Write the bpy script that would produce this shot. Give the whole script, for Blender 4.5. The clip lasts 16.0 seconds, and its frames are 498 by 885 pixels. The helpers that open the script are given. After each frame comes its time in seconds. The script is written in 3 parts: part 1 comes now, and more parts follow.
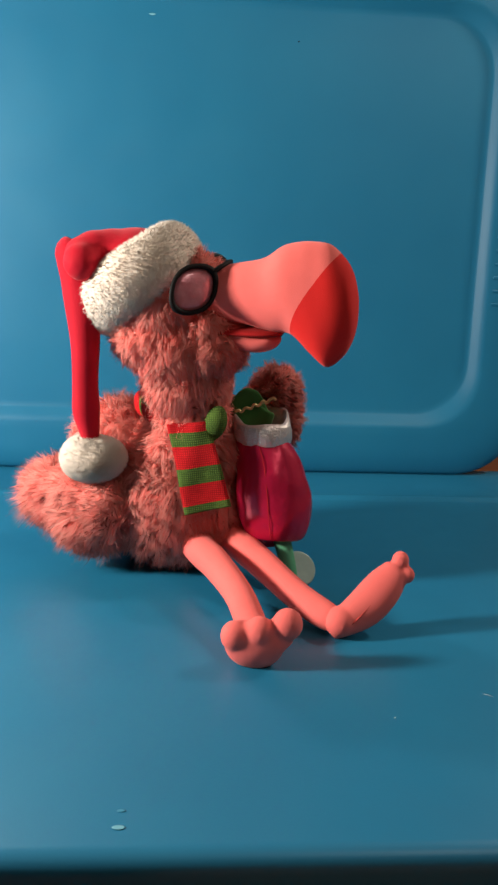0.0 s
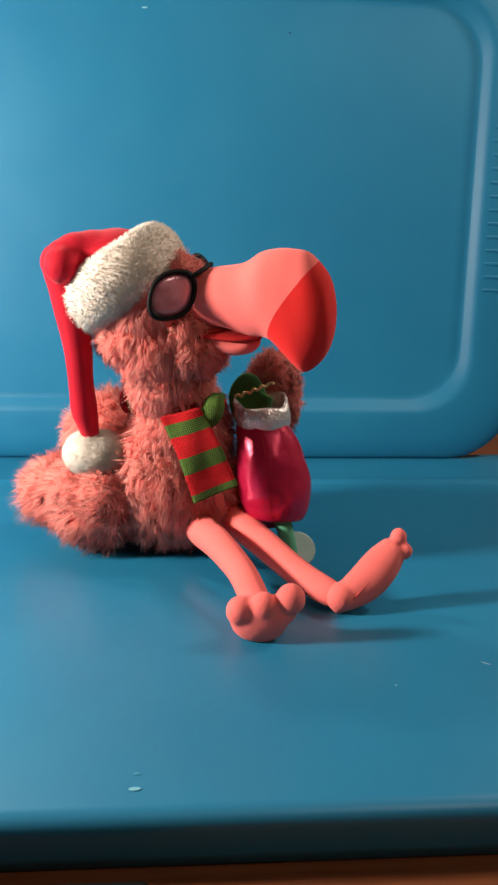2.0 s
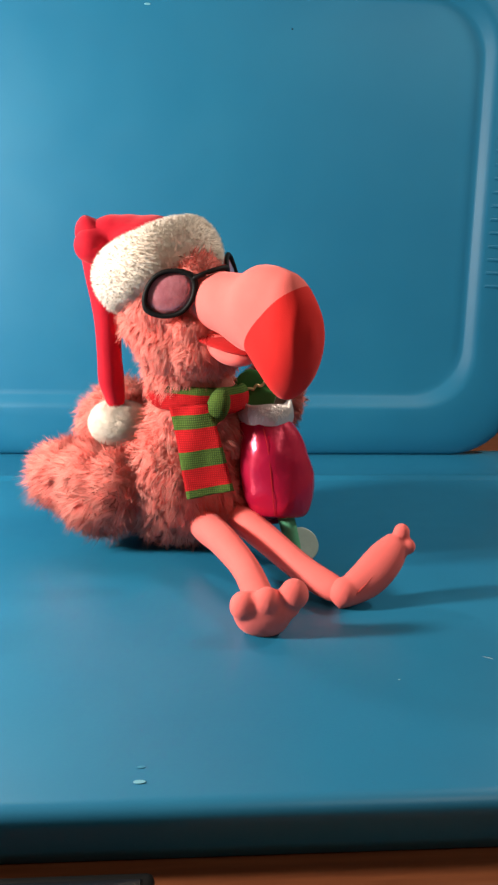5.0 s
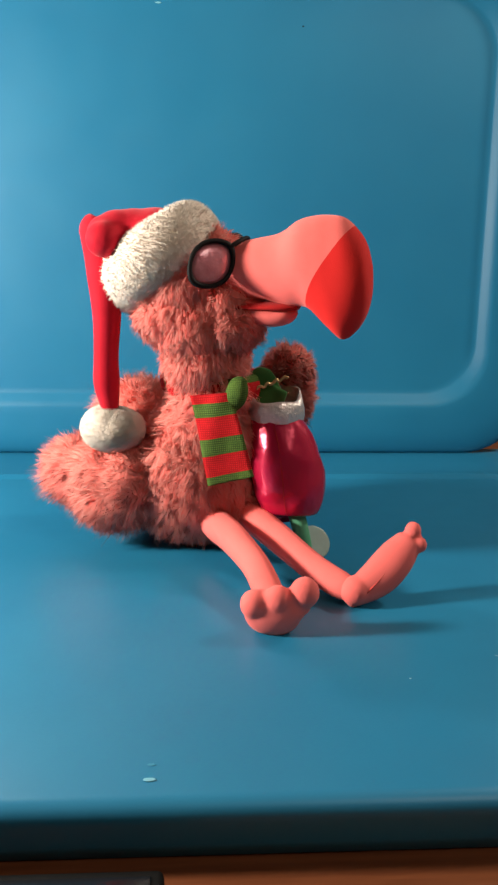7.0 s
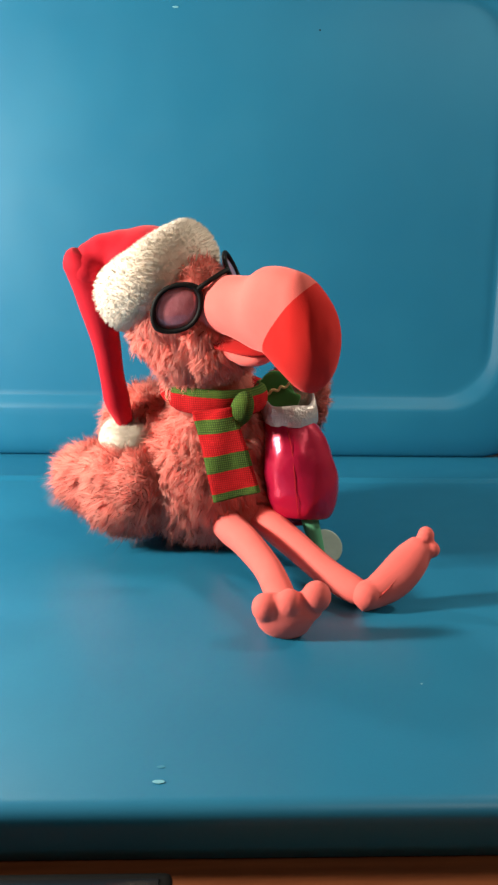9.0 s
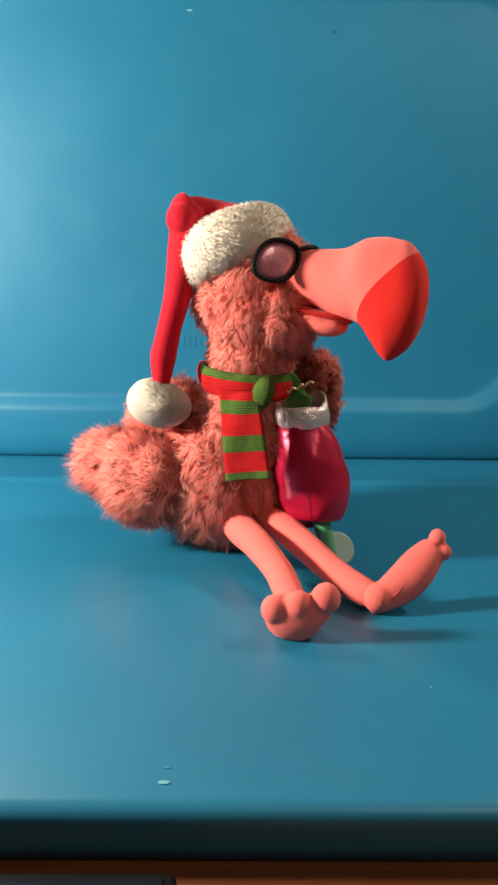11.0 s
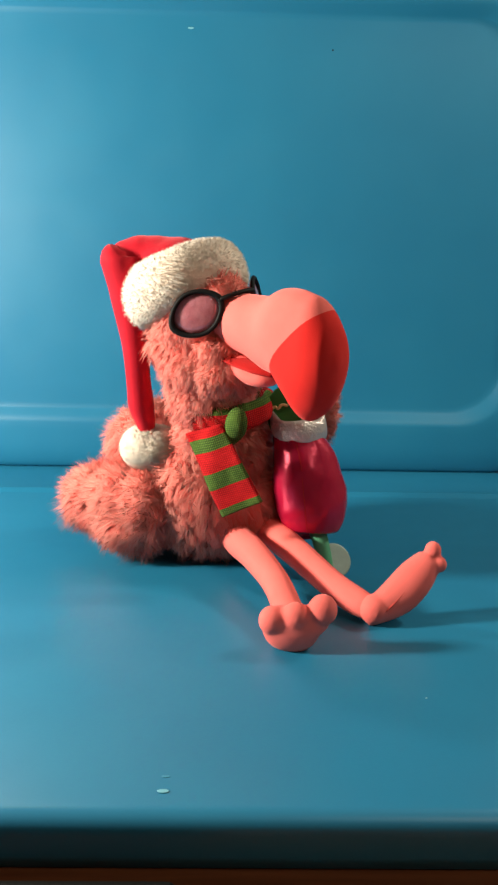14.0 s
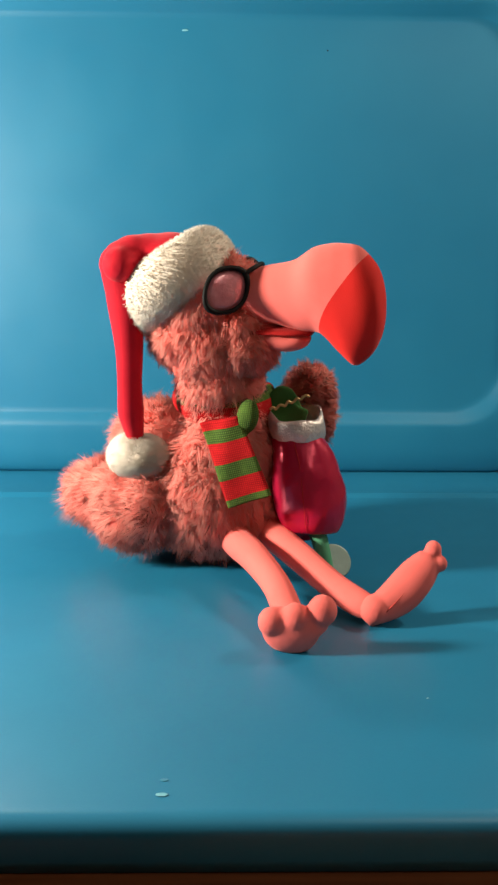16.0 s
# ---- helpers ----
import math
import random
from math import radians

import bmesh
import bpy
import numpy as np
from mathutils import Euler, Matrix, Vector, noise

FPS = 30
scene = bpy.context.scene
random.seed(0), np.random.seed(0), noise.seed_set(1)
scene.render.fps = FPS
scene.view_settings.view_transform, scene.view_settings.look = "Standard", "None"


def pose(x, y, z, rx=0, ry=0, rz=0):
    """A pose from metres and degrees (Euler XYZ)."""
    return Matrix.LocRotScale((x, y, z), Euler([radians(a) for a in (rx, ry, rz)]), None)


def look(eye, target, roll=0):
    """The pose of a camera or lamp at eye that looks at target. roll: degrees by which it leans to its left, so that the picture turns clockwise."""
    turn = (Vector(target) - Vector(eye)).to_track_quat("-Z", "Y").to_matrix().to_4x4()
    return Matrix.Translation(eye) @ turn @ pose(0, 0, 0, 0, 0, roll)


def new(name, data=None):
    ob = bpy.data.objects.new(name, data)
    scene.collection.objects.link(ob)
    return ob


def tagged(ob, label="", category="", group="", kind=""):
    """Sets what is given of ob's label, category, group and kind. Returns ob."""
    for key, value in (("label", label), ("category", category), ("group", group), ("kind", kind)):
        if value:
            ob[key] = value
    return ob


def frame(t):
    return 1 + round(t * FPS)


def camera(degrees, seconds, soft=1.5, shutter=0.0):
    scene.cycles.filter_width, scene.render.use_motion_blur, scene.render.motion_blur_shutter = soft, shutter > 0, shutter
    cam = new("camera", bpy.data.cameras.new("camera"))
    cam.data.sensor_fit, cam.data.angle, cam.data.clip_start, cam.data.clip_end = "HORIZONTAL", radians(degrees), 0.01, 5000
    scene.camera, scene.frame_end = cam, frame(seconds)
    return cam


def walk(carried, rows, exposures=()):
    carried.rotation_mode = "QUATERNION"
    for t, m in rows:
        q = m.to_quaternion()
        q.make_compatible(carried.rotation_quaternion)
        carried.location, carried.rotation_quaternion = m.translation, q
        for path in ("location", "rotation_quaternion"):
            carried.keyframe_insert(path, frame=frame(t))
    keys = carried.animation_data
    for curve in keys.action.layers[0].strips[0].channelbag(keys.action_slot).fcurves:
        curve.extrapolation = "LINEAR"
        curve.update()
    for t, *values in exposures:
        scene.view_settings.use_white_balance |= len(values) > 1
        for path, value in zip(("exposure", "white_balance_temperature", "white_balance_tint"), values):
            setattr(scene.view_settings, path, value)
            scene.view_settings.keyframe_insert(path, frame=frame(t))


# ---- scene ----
cam = camera(34.5, 16.0, soft=2.4)
PATH = [
    (0, (0.0833, -0.8719, 0.2218), (0.2200, 1.0791, -0.1964), 2.01),
    (0.5, (0.0739, -0.8866, 0.2219), (0.2445, 1.0654, -0.1792), 2.28),
    (1, (0.0787, -0.8892, 0.2184), (0.2594, 1.0602, -0.1907), 1.79),
    (1.5, (0.0790, -0.8879, 0.2174), (0.2411, 1.0611, -0.2010), 1.12),
    (2, (0.0776, -0.8869, 0.2175), (0.2309, 1.0597, -0.2157), 1.18),
    (2.5, (0.0751, -0.8862, 0.2174), (0.2315, 1.0594, -0.2186), 1.72),
    (3, (0.0753, -0.8874, 0.2198), (0.2295, 1.0583, -0.2170), 1.58),
    (3.5, (0.0771, -0.8873, 0.2180), (0.2337, 1.0573, -0.2225), 1.09),
    (4, (0.0772, -0.8878, 0.2167), (0.2323, 1.0571, -0.2230), 0.94),
    (6.5, (0.0768, -0.8887, 0.2175), (0.2053, 1.0576, -0.2244), 1.28),
    (7, (0.0786, -0.8880, 0.2164), (0.1933, 1.0587, -0.2273), 0.79),
    (7.5, (0.0796, -0.8899, 0.2186), (0.1824, 1.0564, -0.2300), 0.64),
    (8, (0.0782, -0.8897, 0.2186), (0.1797, 1.0582, -0.2236), 1.21),
    (10.5, (0.0854, -0.8869, 0.2136), (0.1185, 1.0647, -0.2225), 0.31),
    (11, (0.0858, -0.8882, 0.2155), (0.1147, 1.0648, -0.2146), 0.75),
    (11.5, (0.0827, -0.8926, 0.2169), (0.1237, 1.0633, -0.1985), 0.67),
    (12, (0.0868, -0.8922, 0.2152), (0.1251, 1.0631, -0.2036), 0.25),
    (12.5, (0.0853, -0.8933, 0.2147), (0.1268, 1.0629, -0.1994), 0.24),
    (13, (0.0868, -0.8942, 0.2157), (0.1214, 1.0627, -0.1957), 0.13),
    (13.5, (0.0857, -0.8927, 0.2148), (0.1215, 1.0654, -0.1911), 0.65),
    (14, (0.0843, -0.8948, 0.2190), (0.1217, 1.0631, -0.1873), 1.10),
    (14.5, (0.0845, -0.8949, 0.2182), (0.1223, 1.0641, -0.1828), 1.09),
    (15, (0.0853, -0.8949, 0.2172), (0.1263, 1.0639, -0.1846), 0.74),
    (15.5, (0.0869, -0.8960, 0.2174), (0.1221, 1.0630, -0.1841), 0.55),
    (16, (0.0872, -0.8922, 0.2160), (0.1197, 1.0680, -0.1799), 0.40),
]
walk(cam, [(t, look(eye, target, roll)) for t, eye, target, roll in PATH],
     [(0, -0.27, 6450, 11), (0.5, -0.18, 6450, 11), (1.5, -0.15, 6450, 11), (2.5, 0.10, 6450, 11), (4, 0.03, 6450, 11), (7, 0.04, 6500, 10), (10.5, 0.06, 6750, 5), (16, 0.09, 6750, 5)])


# ---- world and lights ----
world = bpy.data.worlds.new("room_air")
scene.world = world
world.use_nodes = True
world.node_tree.nodes["Background"].inputs[0].default_value = (0.9, 0.8, 0.7, 1)
world.node_tree.nodes["Background"].inputs[1].default_value = 0.11
scene.view_settings.exposure = 0.0


def area_lamp(name, eye, target, size, watts, colour):
    data = bpy.data.lights.new(name, "AREA")
    data.shape, data.size, data.energy, data.color = "DISK", size, watts, colour
    ob = new(name, data)
    ob.matrix_world = look(eye, target)
    return ob


area_lamp("lamp_light", (-0.66, -0.52, 0.36), (0.1, -0.15, 0.22), 0.12, 16.5, (1.0, 0.91, 0.80))
area_lamp("ceiling_light", (0.85, -0.18, 0.75), (0.1, -0.3, 0.0), 0.09, 4.2, (1.0, 0.88, 0.74))
area_lamp("hanging_light", (-0.50, 0.30, 1.00), (0.1, -0.35, 0.0), 0.07, 4.4, (1.0, 0.90, 0.78))
# added soft fill, no known lamp: brightens the sides that face the camera
area_lamp("fill_light", (0.65, -1.20, 1.15), (0.1, -0.2, 0.1), 0.45, 2.6, (1.0, 0.90, 0.78))


# ---- materials ----
def nodes_of(name):
    m = bpy.data.materials.new(name)
    m.use_nodes = True
    nt = m.node_tree
    return m, nt, nt.nodes["Principled BSDF"]


def mixed(nt, fac, a, b):
    n = nt.nodes.new("ShaderNodeMix")
    n.data_type = "RGBA"
    if isinstance(fac, float):
        n.inputs[0].default_value = fac
    else:
        nt.links.new(fac, n.inputs[0])
    for slot, v in ((6, a), (7, b)):
        if isinstance(v, tuple):
            n.inputs[slot].default_value = (*v, 1)
        else:
            nt.links.new(v, n.inputs[slot])
    return n.outputs[2]


def noisy(nt, scale, detail=4.0, rough=0.6, stretch=None):
    tc = nt.nodes.new("ShaderNodeTexCoord")
    n = nt.nodes.new("ShaderNodeTexNoise")
    n.inputs["Scale"].default_value, n.inputs["Detail"].default_value, n.inputs["Roughness"].default_value = scale, detail, rough
    if stretch:
        mp = nt.nodes.new("ShaderNodeMapping")
        mp.inputs["Scale"].default_value = stretch
        nt.links.new(tc.outputs["Object"], mp.inputs[0])
        nt.links.new(mp.outputs[0], n.inputs[0])
    else:
        nt.links.new(tc.outputs["Object"], n.inputs[0])
    return n.outputs["Fac"]


def ramped(nt, fac, lo, hi):
    n = nt.nodes.new("ShaderNodeMapRange")
    n.inputs["From Min"].default_value, n.inputs["From Max"].default_value = lo, hi
    nt.links.new(fac, n.inputs["Value"])
    return n.outputs["Result"]


def bumped(nt, p, height, strength, dist):
    b = nt.nodes.new("ShaderNodeBump")
    b.inputs["Strength"].default_value, b.inputs["Distance"].default_value = strength, dist
    nt.links.new(height, b.inputs["Height"])
    nt.links.new(b.outputs[0], p.inputs["Normal"])


def plastic(name, base, worn, rough):
    m, nt, p = nodes_of(name)
    big, fine = noisy(nt, 6, 3), noisy(nt, 900, 2)
    nt.links.new(mixed(nt, ramped(nt, big, 0.35, 0.75), base, worn), p.inputs["Base Color"])
    r = nt.nodes.new("ShaderNodeMapRange")
    r.inputs["To Min"].default_value, r.inputs["To Max"].default_value = rough - 0.05, rough + 0.07
    nt.links.new(noisy(nt, 25, 4), r.inputs["Value"])
    nt.links.new(r.outputs[0], p.inputs["Roughness"])
    p.inputs["Specular IOR Level"].default_value = 0.5
    bumped(nt, p, fine, 0.12, 0.0004)
    return m


def furry(name, dark, light, translucent=0.25):
    m, nt, p = nodes_of(name)
    g = nt.nodes.new("ShaderNodeNewGeometry")
    patch = noisy(nt, 55, 3)
    c = mixed(nt, g.outputs["Random Per Island"], dark, light)
    c2 = mixed(nt, ramped(nt, patch, 0.3, 0.8), c, light)
    nt.links.new(c2, p.inputs["Base Color"])
    p.inputs["Roughness"].default_value = 0.8
    p.inputs["Specular IOR Level"].default_value = 0.12
    t = nt.nodes.new("ShaderNodeBsdfTranslucent")
    nt.links.new(c2, t.inputs[0])
    mx = nt.nodes.new("ShaderNodeMixShader")
    mx.inputs[0].default_value = translucent
    out = nt.nodes["Material Output"]
    nt.links.new(p.outputs[0], mx.inputs[1])
    nt.links.new(t.outputs[0], mx.inputs[2])
    nt.links.new(mx.outputs[0], out.inputs[0])
    return m


def cloth(name, base, second, rough=0.85, weave=1400, sheen=0.3, bump=0.25):
    m, nt, p = nodes_of(name)
    nt.links.new(mixed(nt, ramped(nt, noisy(nt, 40, 4), 0.3, 0.75), base, second), p.inputs["Base Color"])
    p.inputs["Roughness"].default_value = rough
    p.inputs["Specular IOR Level"].default_value = 0.2
    p.inputs["Sheen Weight"].default_value = sheen
    p.inputs["Sheen Roughness"].default_value = 0.4
    p.inputs["Sheen Tint"].default_value = (*[min(1, c + 0.3) for c in base], 1)
    bumped(nt, p, noisy(nt, weave, 2), bump, 0.0006)
    return m


def plain(name, base, rough=0.5, metal=0.0):
    m, nt, p = nodes_of(name)
    p.inputs["Roughness"].default_value, p.inputs["Metallic"].default_value = rough, metal
    n = noisy(nt, 120, 3)
    nt.links.new(mixed(nt, ramped(nt, n, 0.3, 0.8), base, tuple(c * 0.85 for c in base)), p.inputs["Base Color"])
    return m


def knit(name, base, second):
    """Ribbed knitting: fine rows of stitches."""
    m, nt, p = nodes_of(name)
    tc = nt.nodes.new("ShaderNodeTexCoord")
    waves = []
    for way, scale in (("X", 230), ("Z", 210)):
        w = nt.nodes.new("ShaderNodeTexWave")
        w.bands_direction = way
        w.inputs["Scale"].default_value, w.inputs["Distortion"].default_value = scale, 1.2
        w.inputs["Detail Scale"].default_value = 200
        nt.links.new(tc.outputs["Object"], w.inputs[0])
        waves.append(w.outputs["Fac"])
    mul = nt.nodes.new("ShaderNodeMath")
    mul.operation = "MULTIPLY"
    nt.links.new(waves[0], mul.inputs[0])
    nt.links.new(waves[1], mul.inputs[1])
    # shade in the gaps between stitches is put into the colour
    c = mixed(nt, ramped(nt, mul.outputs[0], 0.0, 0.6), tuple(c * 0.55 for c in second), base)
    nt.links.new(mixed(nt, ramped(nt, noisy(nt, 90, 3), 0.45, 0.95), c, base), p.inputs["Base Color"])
    p.inputs["Roughness"].default_value, p.inputs["Specular IOR Level"].default_value = 0.9, 0.15
    bumped(nt, p, mul.outputs[0], 0.6, 0.0008)
    return m


BLUE = plastic("blue_polypropylene", (0.010, 0.152, 0.282), (0.013, 0.172, 0.305), 0.40)
PINK_FUR = furry("pink_fur", (1.0, 0.18, 0.155), (1.0, 0.45, 0.38), 0.45)
WHITE_FUR = furry("white_fur", (0.97, 0.85, 0.74), (0.99, 0.90, 0.79), 0.30)
CORAL = cloth("coral_plush", (0.88, 0.170, 0.150), (0.84, 0.150, 0.132))
SEAM = cloth("dark_coral_thread", (0.62, 0.07, 0.06), (0.55, 0.06, 0.05))
RED_BEAK = cloth("red_plush", (0.72, 0.022, 0.018), (0.66, 0.016, 0.015))
RED_HAT = cloth("red_felt", (0.54, 0.006, 0.022), (0.44, 0.004, 0.016), 0.8, 900)
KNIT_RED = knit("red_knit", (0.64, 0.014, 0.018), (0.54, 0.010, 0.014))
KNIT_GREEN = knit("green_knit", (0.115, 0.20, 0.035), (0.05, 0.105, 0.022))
MOUTH = cloth("dark_red_felt", (0.42, 0.012, 0.012), (0.36, 0.010, 0.010))
GREEN_FELT = cloth("green_felt", (0.035, 0.13, 0.03), (0.05, 0.17, 0.04))
STEM_GREEN = cloth("mint_green_felt", (0.10, 0.36, 0.20), (0.08, 0.30, 0.17))
def sooty():
    m = plain("black_rubber", (0.006, 0.006, 0.006), 0.6)
    m.node_tree.nodes["Principled BSDF"].inputs["Specular IOR Level"].default_value = 0.15
    return m


BLACK = sooty()



def satin():
    m, nt, p = nodes_of("magenta_satin")
    nt.links.new(mixed(nt, ramped(nt, noisy(nt, 30, 3), 0.3, 0.7), (0.52, 0.011, 0.058), (0.45, 0.008, 0.048)), p.inputs["Base Color"])
    p.inputs["Metallic"].default_value, p.inputs["Roughness"].default_value = 0.35, 0.27
    bumped(nt, p, noisy(nt, 38, 3, 0.5), 0.40, 0.005)
    return m


def silver():
    m, nt, p = nodes_of("silver_lame")
    p.inputs["Base Color"].default_value = (0.66, 0.60, 0.58, 1)
    p.inputs["Metallic"].default_value, p.inputs["Roughness"].default_value = 0.6, 0.32
    bumped(nt, p, noisy(nt, 120, 4, 0.7), 0.8, 0.003)
    return m


def lens_glass():
    m, nt, p = nodes_of("pink_foil_lens")
    nt.links.new(mixed(nt, ramped(nt, noisy(nt, 150, 4), 0.35, 0.7), (0.58, 0.18, 0.22), (0.68, 0.26, 0.30)), p.inputs["Base Color"])
    p.inputs["Metallic"].default_value, p.inputs["Roughness"].default_value = 0.3, 0.28
    p.inputs["Coat Weight"].default_value, p.inputs["Coat Roughness"].default_value = 1.0, 0.05
    bumped(nt, p, noisy(nt, 260, 3), 0.35, 0.001)
    return m


def wood():
    m, nt, p = nodes_of("stained_wood")
    grain = noisy(nt, 9, 6, 0.65, (1, 14, 14))
    nt.links.new(mixed(nt, ramped(nt, grain, 0.3, 0.7), (0.13, 0.035, 0.012), (0.24, 0.075, 0.028)), p.inputs["Base Color"])
    p.inputs["Roughness"].default_value = 0.4
    bumped(nt, p, grain, 0.1, 0.0008)
    return m


GILT = plain("crinkled_gold_thread", (0.62, 0.46, 0.20), 0.35, 0.6)
SATIN, SILVER, LENS, WOOD = satin(), silver(), lens_glass(), wood()
PALE_DISC = plain("pale_translucent_plastic", (0.30, 0.42, 0.38), 0.35)
PAINT = plain("cream_wall_paint", (0.70, 0.64, 0.56), 0.8)
CARPET = plain("brown_carpet", (0.12, 0.09, 0.07), 0.95)
SPECK = plain("white_scuff", (0.50, 0.62, 0.66), 0.5)
FAINT = plain("faint_scuff", (0.04, 0.24, 0.37), 0.5)
SCREEN = plain("black_glass", (0.01, 0.01, 0.012), 0.12)
SCUFF = plain("pale_blue_scuff", (0.15, 0.42, 0.52), 0.5)


# ---- building helpers ----
def mesh_object(name, bm, mats, parent=None, origin=(0, 0, 0), label="", smooth=True):
    """One mesh object; the bmesh is in world space and the object's origin lies at origin."""
    if smooth:
        for f in bm.faces:
            f.smooth = True
    bm.transform(Matrix.Translation(-Vector(origin)))
    me = bpy.data.meshes.new(name)
    bm.to_mesh(me)
    bm.free()
    for m in (mats if isinstance(mats, (list, tuple)) else [mats]):
        me.materials.append(m)
    ob = new(name, me)
    ob.location = origin
    if parent:
        ob.parent = parent
        ob.location = Vector(origin) - world_origin(parent)
    if label:
        ob["label"] = label
    return ob


def world_origin(ob):
    v = Vector(ob.location)
    return v + world_origin(ob.parent) if ob.parent else v


def part(name, bm, material, parent, label="", origin=None, smooth=True):
    return mesh_object(name, bm, material, parent, origin if origin is not None else world_origin(parent), label, smooth)


def spline(points, n):
    """n points of a smooth curve through rows of numbers."""
    a = np.array(points, float)
    k = len(a)
    out = []
    for u in np.linspace(0, k - 1, n):
        i = min(int(u), k - 2)
        f = u - i
        p0, p1, p2, p3 = a[max(i - 1, 0)], a[i], a[i + 1], a[min(i + 2, k - 1)]
        out.append(0.5 * (2 * p1 + (p2 - p0) * f + (2 * p0 - 5 * p1 + 4 * p2 - p3) * f * f + (3 * p1 - p0 - 3 * p2 + p3) * f ** 3))
    return np.array(out)


def loft(bm, rows, n=24, segs=20, side=(0, 1, 0), cap=True, power=2.0, mat=0, way=None):
    """A tube through rows of x, y, z, half width along side, half height across it."""
    rows = spline(rows, n)
    rings = []
    for i, r in enumerate(rows):
        c = Vector(r[:3])
        ahead = Vector(rows[min(i + 1, n - 1)][:3] - rows[max(i - 1, 0)][:3]).normalized()
        ahead = Vector(way) if way else ahead
        s = Vector(side)
        s = (s - ahead * s.dot(ahead)).normalized()
        u = ahead.cross(s)
        ring = []
        for k in range(segs):
            a = 2 * math.pi * k / segs
            ca, sa = math.cos(a), math.sin(a)
            e = 2.0 / power
            ring.append(bm.verts.new(c + s * (max(r[3], 1e-4) * math.copysign(abs(ca) ** e, ca)) + u * (max(r[4], 1e-4) * math.copysign(abs(sa) ** e, sa))))
        rings.append(ring)
    for a, b in zip(rings, rings[1:]):
        for k in range(segs):
            f = bm.faces.new((a[k], a[(k + 1) % segs], b[(k + 1) % segs], b[k]))
            f.material_index = mat
    if cap:
        bm.faces.new(rings[0][::-1]).material_index = mat
        bm.faces.new(rings[-1]).material_index = mat
    return rings


def ball(bm, c, r, turn=(0, 0, 0), u=20, v=14):
    m = pose(*c, *turn) @ Matrix.Diagonal((*r, 1))
    return bmesh.ops.create_uvsphere(bm, u_segments=u, v_segments=v, radius=1, matrix=m)["verts"]


def box(bm, lo, hi, bevel=0.0, segs=2):
    c = [(a + b) / 2 for a, b in zip(lo, hi)]
    s = [b - a for a, b in zip(lo, hi)]
    vs = bmesh.ops.create_cube(bm, size=1, matrix=Matrix.Translation(c) @ Matrix.Diagonal((*s, 1)))["verts"]
    if bevel:
        es = list({e for v in vs for e in v.link_edges})
        bmesh.ops.bevel(bm, geom=es, offset=bevel, segments=segs, affect="EDGES", profile=0.5)


